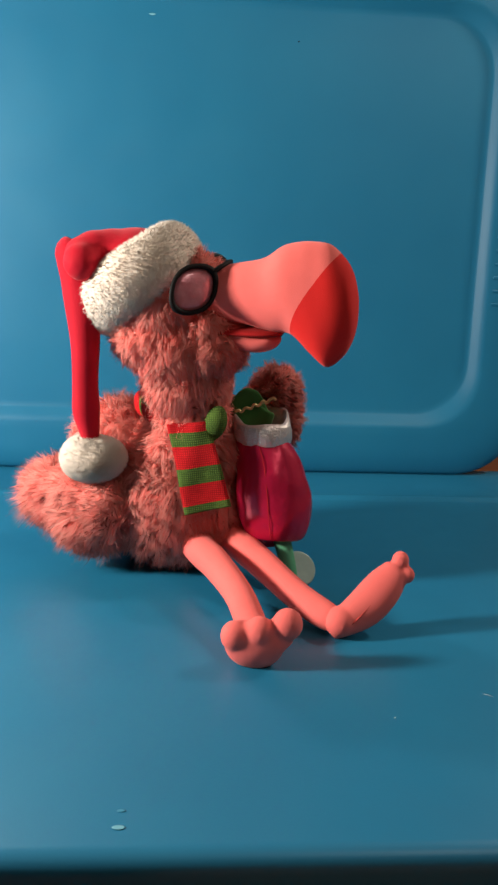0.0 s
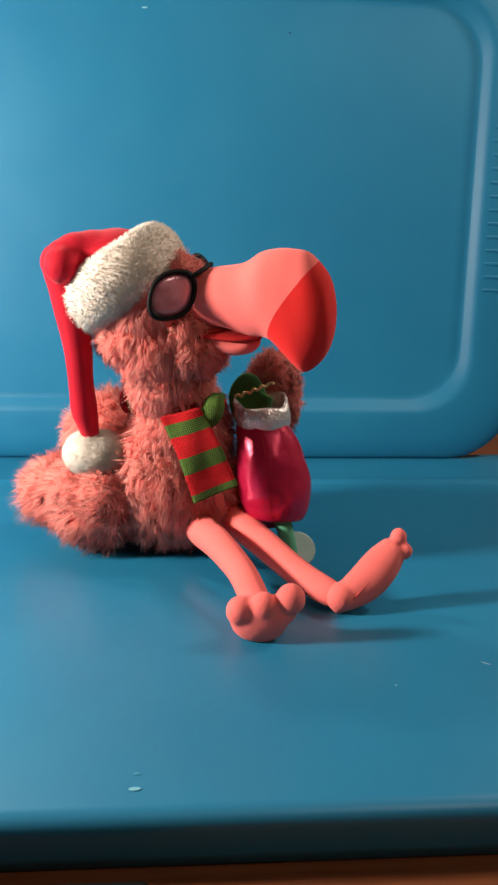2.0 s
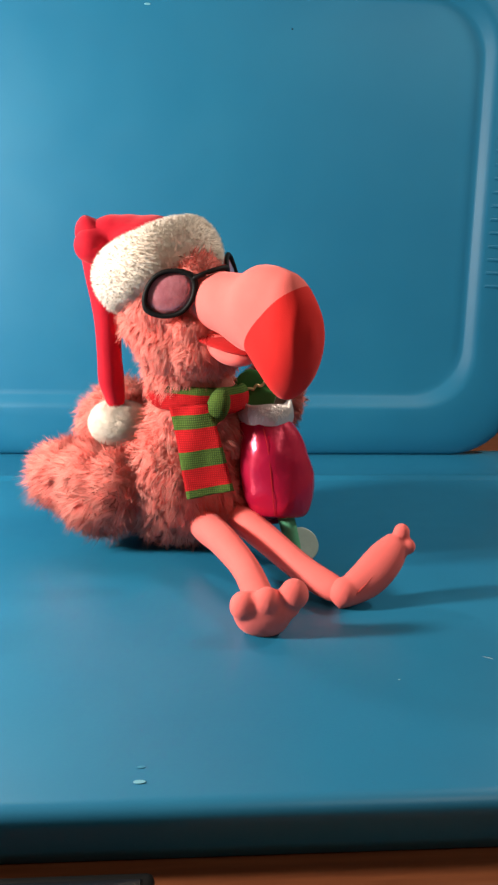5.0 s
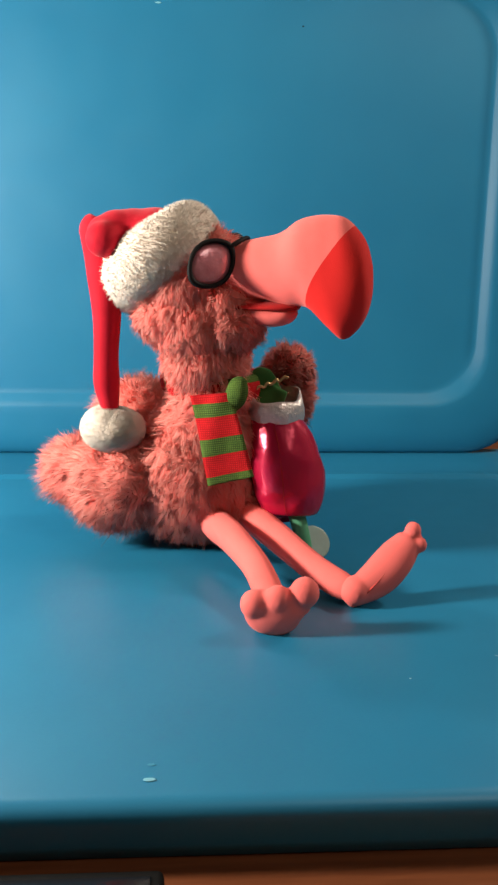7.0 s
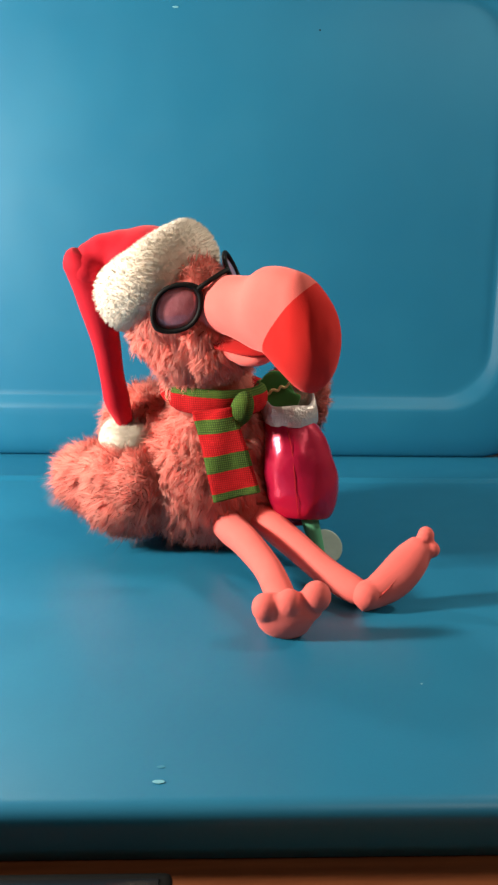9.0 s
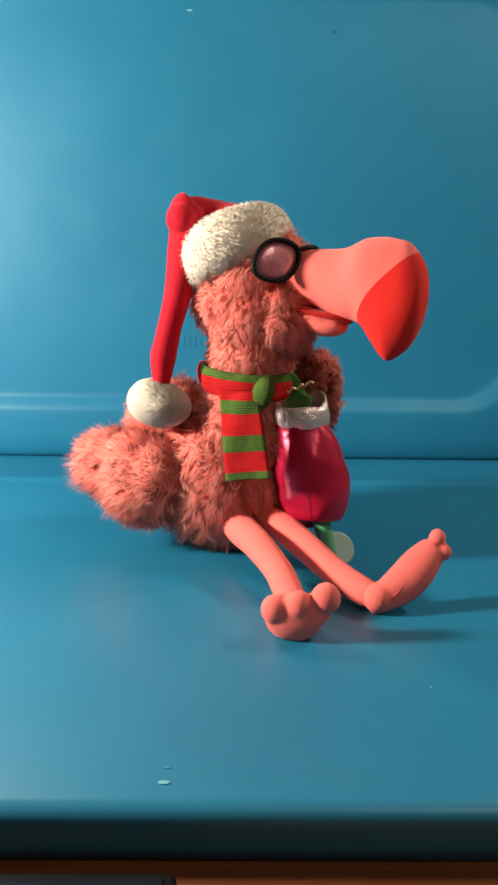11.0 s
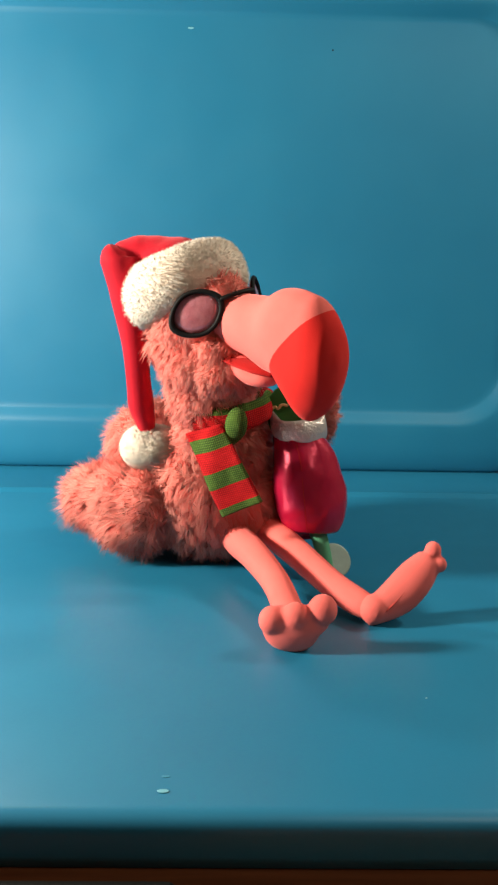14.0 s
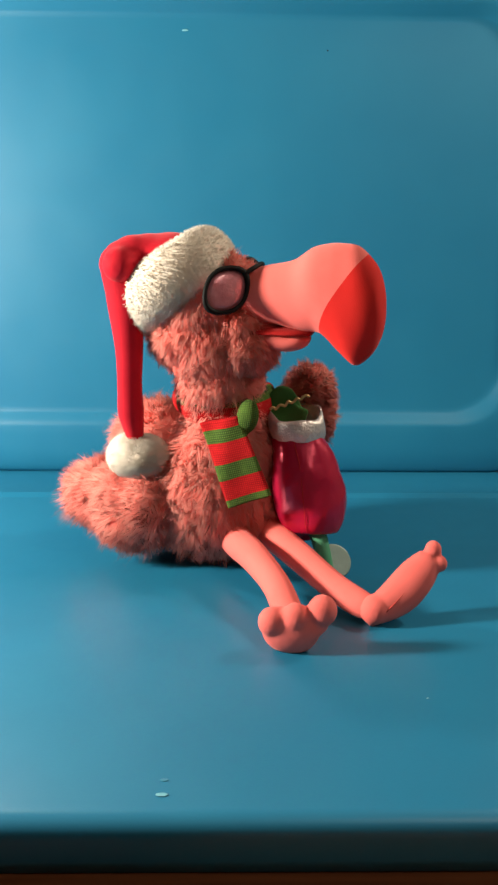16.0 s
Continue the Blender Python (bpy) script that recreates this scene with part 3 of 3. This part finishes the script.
def build_head():
    o = Vector(NECK)
    lobes = [((o.x + c[0], o.y + c[1], o.z + c[2]), r, t) for c, r, t in (
        ((0.000, 0, 0.078), (0.037, 0.034, 0.037), (0, 0, 0)), ((-0.005, 0, 0.060), (0.033, 0.035, 0.026), (0, 0, 0)), ((0.006, 0, 0.050), (0.032, 0.034, 0.034), (0, 0, 0)),
        ((0.007, 0, 0.024), (0.030, 0.030, 0.034), (0, 0, 0)), ((0.007, 0, -0.004), (0.028, 0.027, 0.022), (0, 0, 0)),
        ((0.024, 0, 0.093), (0.020, 0.018, 0.018), (0, 0, 0)), ((0.030, 0, 0.062), (0.018, 0.024, 0.018), (0, 0, 0)), ((0.030, 0, 0.047), (0.023, 0.026, 0.021), (0, 0, 0)))]
    head = fur_coat("head", lobes, 64000, 0.0058, BIRD, PINK_FUR, 8, comb=(-0.15, 0, -0.85), origin=NECK, label="pink fur head and neck", wide=0.00034, wild=0.36, per=14, clump=0.40)
    # beak, split along the slanted seam
    for name, keep, mat, label in (("beak", True, CORAL, "large coral fabric beak"), ("beak_tip", False, RED_BEAK, "bright red fabric beak tip")):
        bm = bmesh.new()
        loft(bm, [(0.0359, 0, 0.0815, 0.0160, 0.0190), (0.0562, 0, 0.0815, 0.0172, 0.0205), (0.0746, 0, 0.0790, 0.0185, 0.0245), (0.0883, 0, 0.0810, 0.0210, 0.0290), (0.1002, 0, 0.0745, 0.0214, 0.0370), (0.1094, 0, 0.0695, 0.0210, 0.0412), (0.1191, 0, 0.0705, 0.0196, 0.0375), (0.1266, 0, 0.0710, 0.0164, 0.0290), (0.1314, 0, 0.0725, 0.0120, 0.0185), (0.1340, 0, 0.0735, 0.0024, 0.0040)], 48, 36, way=(1, 0, 0))
        # the seam bows back round the sides
        for v in bm.verts:
            v.co.x += 12.0 * v.co.y ** 2
        geom = bm.verts[:] + bm.edges[:] + bm.faces[:]
        bmesh.ops.bisect_plane(bm, geom=geom, plane_co=(0.1072, 0, 0.0775), plane_no=(0.80, 0, -0.60), clear_outer=keep, clear_inner=not keep)
        for v in bm.verts:
            v.co.x -= 12.0 * v.co.y ** 2
        head_part(name, at_head(bm, head), mat, head, label)
    bm = bmesh.new()
    loft(bm, [(0.044, 0, 0.056, 0.014, 0.009), (0.055, 0, 0.0520, 0.0150, 0.0085), (0.064, 0, 0.0490, 0.0140, 0.0078), (0.074, 0, 0.0490, 0.010, 0.0060), (0.0790, 0, 0.050, 0.003, 0.002)], 18, 20)
    head_part("lower_beak", at_head(bm, head), CORAL, head, "coral fabric lower beak")
    bm = bmesh.new()
    loft(bm, [(0.042, 0, 0.059, 0.018, 0.003), (0.069, 0, 0.0555, 0.0145, 0.003), (0.0810, 0, 0.0530, 0.007, 0.002)], 12, 16)
    head_part("mouth", at_head(bm, head), MOUTH, head, "dark red mouth lining")
    # spectacles
    for sgn in (-1, 1):
        bm = bmesh.new()
        u = Vector((0.0230, -0.0285 * sgn, 0.0195)).normalized()
        w = Vector((0.78, 0.62 * sgn, 0.20))
        w = (w - u * w.dot(u)).normalized()
        m = Matrix((u, w.cross(u), w)).transposed().to_4x4()
        m.translation = Vector((0.0335, 0.0270 * sgn, 0.0912))
        n = 40
        lens, rings = [], []
        for k in range(n):
            a = 2 * math.pi * k / n
            u, v = 0.0170 * math.cos(a), 0.0128 * math.sin(a) * (1 - 0.22 * math.cos(a) ** 2)
            lens.append(m @ Vector((u, v, -0.001)))
        path = []
        for k in range(n):
            a = 2 * math.pi * k / n
            path.append(m @ Vector((0.0182 * math.cos(a), 0.0139 * math.sin(a) * (1 - 0.22 * math.cos(a) ** 2), 0)))
        nor = (m.to_3x3() @ Vector((0, 0, 1))).normalized()
        mid = m.translation
        for p in path:
            out = (p - mid).normalized()
            thick = 0.0010 + 0.0012 * ((p - mid).length / 0.0182) ** 3
            rings.append([bm.verts.new(p + out * (thick * math.cos(b)) + nor * (0.0016 * math.sin(b))) for b in [2 * math.pi * j / 8 for j in range(8)]])
        for k in range(n):
            a, b = rings[k], rings[(k + 1) % n]
            for j in range(8):
                bm.faces.new((a[j], a[(j + 1) % 8], b[(j + 1) % 8], b[j]))
        bmesh.ops.recalc_face_normals(bm, faces=bm.faces)
        frame_ob = head_part("spectacle_frame", at_head(bm, head), BLACK, head, "black spectacle frame")
        bm = bmesh.new()
        loops = []
        for s in (1.03, 0.7, 0.35):
            loops.append([bm.verts.new(mid + (p - mid) * s + nor * (0.002 * (1 - s))) for p in lens])
        for a, b in zip(loops, loops[1:]):
            for k in range(n):
                bm.faces.new((a[k], a[(k + 1) % n], b[(k + 1) % n], b[k]))
        bm.faces.new(loops[-1])
        g = bmesh.ops.extrude_face_region(bm, geom=bm.faces[:])
        bmesh.ops.translate(bm, verts=[v for v in g["geom"] if isinstance(v, bmesh.types.BMVert)], vec=nor * -0.0012)
        bmesh.ops.recalc_face_normals(bm, faces=bm.faces)
        head_part("lens", at_head(bm, head), LENS, head, "glossy pink tinted lens")
    bm = bmesh.new()
    loft(bm, [(0.0430, -0.0150, 0.0992, 0.0018, 0.0018), (0.0485, -0.0090, 0.1020, 0.0017, 0.0017), (0.0500, 0, 0.1030, 0.0016, 0.0016), (0.0485, 0.0090, 0.1020, 0.0017, 0.0017), (0.0430, 0.0150, 0.0992, 0.0018, 0.0018)], 12, 8, side=(0, 0, 1))
    head_part("bridge", at_head(bm, head), BLACK, head, "black spectacle bridge")
    # hat
    tilt = radians(30)
    fwd, axis = Vector((math.cos(tilt), 0, math.sin(tilt))), Vector((-math.sin(tilt), 0, math.cos(tilt)))
    centre = Vector((-0.015, 0, 0.0970))
    lobes = []
    for k in range(80):
        a = 2 * math.pi * k / 80
        c = centre + fwd * (0.0345 * math.cos(a)) + Vector((0, 0.0335 * math.sin(a), 0)) + o
        lobes.append((tuple(c), (0.0125 + 0.0006 * math.sin(7 * a), 0.0130, 0.0195 + 0.0012 * noise.noise(Vector((3 * math.cos(a), 3 * math.sin(a), 0.5)))), (0, -30, 0)))
    fur_coat("hat_band", lobes, 90000, 0.0024, head, WHITE_FUR, 11, comb=(0, 0, -0.3), label="cream white fleece hat band", wide=0.00050, wild=0.3, per=14, clump=0.15)
    bm = bmesh.new()
    ball(bm, (-0.019, 0, 0.1045), (0.0365, 0.0355, 0.019), (0, -30, 0), 28, 20)
    ball(bm, (-0.021, -0.004, 0.1165), (0.025, 0.026, 0.0155), (0, -12, 0))
    ball(bm, (-0.028, -0.012, 0.1195), (0.018, 0.018, 0.0145), (0, -5, 0))
    ball(bm, (-0.035, -0.020, 0.1210), (0.0150, 0.0150, 0.0140))
    ball(bm, (-0.0405, -0.028, 0.1200), (0.0125, 0.0125, 0.0125))
    ball(bm, (-0.0375, -0.037, 0.1165), (0.0125, 0.0120, 0.0125))
    soft(head_part("hat_crown", at_head(bm, head), RED_HAT, head, "bright red felt hat crown"), 0.0018, 18)
    return head


def build_hat_tail(head):
    """The hanging end of the hat with its pompom, built down from the fold at the origin."""
    o = Vector((0.034, -0.285, 0.255))
    bm = bmesh.new()
    loft(bm, [(0.002, 0, 0.008, 0.006, 0.006), (0.000, 0, 0.002, 0.0128, 0.0128), (0.002, 0, -0.02, 0.0128, 0.0132), (0.002, 0, -0.058, 0.0106, 0.0100), (-0.001, 0, -0.090, 0.0102, 0.0095), (-0.002, 0, -0.106, 0.0104, 0.0092), (-0.001, 0, -0.118, 0.0085, 0.007), (0, 0, -0.128, 0.005, 0.005)], 40, 28)
    for v in bm.verts:
        if v.co.z < -0.002:
            v.co += Vector((v.co.x, v.co.y, 0)).normalized() * noise.noise(Vector((v.co.x * 60, v.co.y * 60, v.co.z * 28))) * 0.0016
    bm.transform(Matrix.Translation(o))
    tail = part("hat_tail", bm, RED_HAT, BIRD, "red felt hat end hanging down the back", origin=o)
    fur_coat("pompom", [((o.x + 0.001, o.y, o.z - 0.1415), (0.0215, 0.0190, 0.0150), (0, 0, 0)), ((o.x - 0.004, o.y, o.z - 0.1400), (0.0170, 0.0180, 0.0150), (0, 0, 0))], 34000, 0.0028, tail, WHITE_FUR, 12, comb=(0, 0, -0.1), label="cream white fleece pompom", wide=0.00050, wild=0.35, per=12, clump=0.1)
    return tail


def build_scarf():
    o = Vector(NECK)
    bm = bmesh.new()
    segs, cross = 72, 16
    rings = []
    for k in range(segs):
        a = 2 * math.pi * k / segs
        fold = 0.0008 * math.sin(9 * a) + 0.0006 * math.sin(17 * a + 1)
        c = o + Vector((0.012 + (0.0335 + fold) * math.cos(a), 0.0392 * math.sin(a) + fold, 0.005 - 0.003 * math.cos(a) + 0.002 * math.sin(a)))
        out = Vector((math.cos(a), math.sin(a), 0.15))
        rings.append([bm.verts.new(c + out * ((0.0042 + fold) * math.cos(b)) + Vector((0, 0, 0.0095 * math.sin(b)))) for b in [2 * math.pi * j / cross for j in range(cross)]])
    for k in range(segs):
        a, b = rings[k], rings[(k + 1) % segs]
        for j in range(cross):
            f = bm.faces.new((a[j], a[(j + 1) % cross], b[(j + 1) % cross], b[j]))
            f.material_index = (1 if 1 <= j <= 4 else 0) if math.sin(2 * math.pi * k / segs) < -0.2 else (k // 4) % 2
    bmesh.ops.recalc_face_normals(bm, faces=bm.faces)
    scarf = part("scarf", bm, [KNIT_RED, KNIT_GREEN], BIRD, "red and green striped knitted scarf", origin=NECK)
    # hanging end, stripe by stripe
    bm = bmesh.new()
    marks = [0.1300, 0.1240, 0.1150, 0.1005, 0.0890, 0.0745, 0.0690]
    levels = []
    for a, b in zip(marks, marks[1:]):
        levels += [a + (b - a) * f for f in (0, 0.25, 0.5, 0.75)]
    levels.append(marks[-1])
    along = Vector((0.96, -0.28, 0)).normalized()
    deep = along.cross(Vector((0, 0, 1))).normalized()
    rows = []
    for i, z in enumerate(levels):
        f = (marks[0] - z) / (marks[0] - marks[-1])
        w = 0.0140 + 0.0025 * f
        c = Vector((0.0910 + 0.0068 * f, -0.3335 - 0.0105 * math.sin(min(1, f * 1.6) * math.pi / 2), z))
        row = []
        for s, d in [(k / 6 - 1, 1) for k in range(13)] + [(1 - k / 6, -1) for k in range(13)]:
            wave = 0.0011 * math.sin(3.2 * s + 5 * f) + 0.0005 * math.sin(9 * f + 4 * s)
            row.append(bm.verts.new(c + along * s * w + deep * (d * 0.0017 * (1 - 0.6 * abs(s) ** 6) + wave) + Vector((0, 0, 0.0022 * s * f))))
        rows.append(row)
    n = len(rows[0])
    for i, (a, b) in enumerate(zip(rows, rows[1:])):
        for j in range(n):
            bm.faces.new((a[j], a[(j + 1) % n], b[(j + 1) % n], b[j])).material_index = (i // 4) % 2
    bm.faces.new(rows[0])
    bm.faces.new(rows[-1]).material_index = 1
    bmesh.ops.recalc_face_normals(bm, faces=bm.faces)
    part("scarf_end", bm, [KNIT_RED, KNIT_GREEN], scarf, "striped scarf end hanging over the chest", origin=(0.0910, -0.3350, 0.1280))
    bm = bmesh.new()
    ball(bm, (0.1085, -0.3365, 0.1290), (0.0080, 0.0065, 0.0125), (0, 18, -20))
    ball(bm, (0.1040, -0.3350, 0.1230), (0.0075, 0.0060, 0.0095), (0, 40, -20))
    soft(part("knot", bm, KNIT_GREEN, scarf, "green knitted scarf knot"), 0.0012, 4)
    return scarf


HEAD = build_head()
HAT_TAIL = build_hat_tail(HEAD)
SCARF = build_scarf()


# ---- what moves ----
# seconds, shift of the neck in millimetres, turn in degrees
HEAD_ROWS = [
    (0, -11.1, -12.5, -7.5, 10.0, -6.7, -21.3),
    (0.5, -20.7, -6.7, -11.1, 11.3, 9.7, -47.9),
    (1, -2.4, 0.8, -4.3, -0.4, 6.8, -45.0),
    (1.5, 1.9, 2.5, -0.5, -3.7, 3.1, -24.9),
    (2, -24.1, -16.0, -15.0, 14.0, -4.0, -24.0),
    (2.5, -4.7, 8.1, -5.1, 8.1, 10.8, -47.0),
    (3, -0.4, -3.7, -2.7, 0.4, -3.2, -23.8),
    (3.5, -25.2, -5.8, -17.1, 16.0, -1.9, -31.6),
    (4, -4.2, -2.7, -2.9, -3.9, 6.4, -37.8),
    (6.5, 4.6, -5.6, -5.0, 2.2, 6.6, -50.2),
    (7, -7.7, -15.7, -4.9, 7.1, -7.2, -22.6),
    (7.5, -23.2, -15.4, -13.7, 12.1, -3.9, -22.3),
    (8, -1.6, -7.9, -5.8, 11.7, 11.4, -53.7),
    (10.5, -13.5, -6.6, -7.0, 17.6, 7.5, -48.4),
    (11, 2.4, -2.3, -0.3, -4.0, 1.7, -26.5),
    (11.5, -12.1, -5.2, -8.0, 22.2, -0.4, -41.5),
    (12, -0.3, 0.5, -0.5, -4.5, 5.0, -33.3),
    (12.5, -16.4, -8.3, -4.9, 20.9, -3.9, -25.9),
    (13, -2.3, 5.2, -6.7, 7.8, 10.0, -53.7),
    (13.5, -0.8, -10.8, -1.5, 6.4, -3.3, -20.6),
    (14, -22.5, -17.2, -13.9, 11.1, 6.3, -48.8),
    (14.5, 1.9, 0.4, 0.4, -4.4, 2.2, -25.4),
    (15, -14.5, -3.7, -10.6, 21.5, -1.4, -38.8),
    (15.5, -4.9, 1.1, -2.1, -3.6, 7.4, -39.0),
    (16, -13.5, -13.6, -7.1, 9.2, -5.7, -21.5),
]
SCARF_ROWS = [
    (0, -18.8, 3.5, -12.3, -0.9, -3.2, 9.5),
    (0.5, -21.3, -5.4, -11.3, 2.9, -6.0, 3.9),
    (1, -9.7, -1.5, -6.5, -0.1, -1.3, -1.0),
    (1.5, -2.7, 6.3, -2.4, -0.3, 0.3, -0.1),
    (2, -29.2, -8.2, -18.2, -7.0, -1.7, 20.4),
    (2.5, -8.4, 1.6, -7.1, 5.3, 0.4, -1.8),
    (3, -4.5, 0.4, -3.7, -0.5, -2.6, 0.4),
    (3.5, -28.1, -5.8, -16.5, -1.2, -3.5, 15.7),
    (4, -4.0, 0.2, -3.9, -0.1, -0.3, -3.7),
    (6.5, -0.7, -17.6, -4.1, -7.7, 0.0, -5.0),
    (7, -11.0, -3.6, -8.1, -3.6, -4.7, 5.6),
    (7.5, -22.8, -6.8, -15.6, -5.3, -6.3, 13.6),
    (8, 0.0, -18.5, -5.7, -1.5, -0.4, -6.8),
    (10.5, -21.6, -9.7, -11.3, 4.3, -5.0, 2.7),
    (11, -4.1, 1.2, -0.7, -0.5, -1.3, -1.1),
    (11.5, -27.9, -12.2, -7.7, 5.8, -5.5, 12.6),
    (12, -5.0, 3.3, -0.9, 0.2, -0.2, -4.2),
    (12.5, -25.5, -10.4, -5.8, 6.0, -7.0, 11.2),
    (13, -13.5, -2.3, -6.4, 5.9, -3.0, -4.4),
    (13.5, -9.3, -4.4, -3.1, 0.1, -4.7, 3.5),
    (14, -20.9, -14.1, -11.6, 3.1, -10.5, -2.1),
    (14.5, -3.0, 1.9, -0.7, -0.3, -1.1, -2.7),
    (15, -27.1, -9.6, -11.0, 3.8, -10.4, 8.1),
    (15.5, -5.1, -0.8, -2.9, 3.9, -8.2, -11.3),
    (16, -18.0, -3.1, -7.7, 2.4, -8.9, 5.7),
]
HAT_ROWS = [
    (0, 0.0043, -0.3060, 0.2304, 1.0, -4.4),
    (0.5, 0.0018, -0.3243, 0.2273, 10.5, -6.1),
    (1, 0.0422, -0.2828, 0.2500, -3.0, 6.4),
    (1.5, 0.0503, -0.2788, 0.2557, -4.8, 8.7),
    (2, -0.0061, -0.3248, 0.2174, 11.3, -7.1),
    (2.5, 0.0291, -0.3046, 0.2451, 2.1, 2.6),
    (3, 0.0315, -0.2893, 0.2466, -4.6, 2.4),
    (3.5, -0.0096, -0.3177, 0.2146, 12.3, -9.0),
    (4, 0.0495, -0.2796, 0.2550, -4.5, 8.3),
    (6.5, 0.0417, -0.2964, 0.2482, 5.0, 6.9),
    (7, 0.0102, -0.2977, 0.2361, 1.7, -2.4),
    (7.5, -0.0053, -0.3203, 0.2205, 11.8, -8.2),
    (8, 0.0209, -0.3174, 0.2367, 11.6, 0.9),
    (10.5, -0.0009, -0.3203, 0.2298, 9.7, -6.2),
    (11, 0.0494, -0.2895, 0.2537, -3.1, 8.9),
    (11.5, -0.0080, -0.3534, 0.2195, 16.0, -9.6),
    (12, 0.0534, -0.2792, 0.2571, -2.1, 10.5),
    (12.5, 0.0019, -0.3526, 0.2216, 10.8, -6.5),
    (13, 0.0233, -0.3141, 0.2398, 5.9, 1.2),
    (13.5, 0.0312, -0.3064, 0.2435, -1.0, 2.5),
    (14, -0.0019, -0.3283, 0.2267, 10.8, -7.6),
    (14.5, 0.0491, -0.2886, 0.2537, -3.0, 8.8),
    (15, -0.0104, -0.3418, 0.2160, 15.6, -9.5),
    (15.5, 0.0478, -0.2871, 0.2532, -1.9, 8.3),
    (16, 0.0058, -0.3224, 0.2265, 8.0, -3.5),
]


# the beat of the dance: seconds of the clip, seconds along the turn of 1.2 s
BEAT = [(0, -12.42), (0.2, -12.2), (0.4, -12.0), (0.5, -11.95), (0.8, -11.7), (1.2, -11.66), (1.5, -11.5), (2, -11.03), (2.4, -10.8), (2.5, -10.7), (3, -10.2),
        (3.5, -9.75), (4, -9.28), (6.5, -6.95), (7, -6.5), (7.5, -6.15), (8, -5.8), (10.3, -3.7), (16, 2.0)]


def danced(rows):
    """Rows every tenth of a second: the mean turn of the dance, carried through the given rows."""
    a = np.array(rows)
    beat = np.array(BEAT)

    def basis(t):
        p = np.interp(t, beat[:, 0], beat[:, 1]) * 2 * math.pi / 1.2
        return np.stack([np.ones_like(p), np.cos(p), np.sin(p), np.cos(2 * p), np.sin(2 * p)], -1)

    late = a[a[:, 0] > 10.2]
    c = np.linalg.lstsq(basis(late[:, 0]), late[:, 1:], rcond=None)[0]
    rest = a[:, 1:] - basis(a[:, 0]) @ c
    out = []
    for k in range(161):
        t = k / 10
        r = np.array([np.interp(t, a[:, 0], rest[:, j]) for j in range(rest.shape[1])])
        out.append((t, *(float(q) for q in basis(np.array(t)) @ c + r)))
    return out


def motions():
    base = Vector(BIRD.location)
    n = Vector(NECK) - base
    head_rows = danced(HEAD_ROWS)
    walk(HEAD, [(t, pose(n.x + x / 1000, n.y + y / 1000, n.z + z / 1000, rx, ry, rz)) for t, x, y, z, rx, ry, rz in head_rows])
    walk(SCARF, [(t, pose(n.x + x / 1000, n.y + y / 1000, n.z + z / 1000, rx, ry, rz)) for t, x, y, z, rx, ry, rz in danced(SCARF_ROWS)])
    # the fold of the hat stays on the head
    keys, held = [], []
    for h, f in zip(HEAD_ROWS, HAT_ROWS):
        turn = pose(*(Vector(NECK) + Vector(h[1:4]) / 1000), *h[4:])
        keys.append(h[0])
        held.append(turn.inverted() @ Vector(f[1:4]))
    held = np.array([tuple(v) for v in held])
    held[:, 1] = held[:, 1].mean() + 0.5 * (held[:, 1] - held[:, 1].mean())
    tail_rows = []
    for h, f in zip(head_rows, danced(HAT_ROWS)):
        at = Vector([float(np.interp(h[0], keys, held[:, j])) for j in range(3)])
        p = pose(n.x + h[1] / 1000, n.y + h[2] / 1000, n.z + h[3] / 1000, *h[4:]) @ at
        tail_rows.append((h[0], pose(p.x, p.y, p.z, f[4], f[5], 0)))
    walk(HAT_TAIL, tail_rows)
    end = next(o for o in SCARF.children if o.name.startswith("scarf_end"))
    e = Vector(end.location)
    rows = []
    for t, x, y, z, rx, ry, rz in head_rows:
        k = max(0.0, min(1.2, (-x - 5) / 20))
        rows.append((t, pose(e.x - 0.006 * k, e.y, e.z - 0.001 * k, 0, -12 * k, 0)))
    walk(end, rows)
    b = Vector(BODY.location)
    lean = 180 / math.pi / 118
    walk(BODY, [(t, pose(b.x, b.y, b.z, -y * lean * 0.7, (x + 10) * lean, 0)) for t, x, y, z, rx, ry, rz in head_rows])


motions()
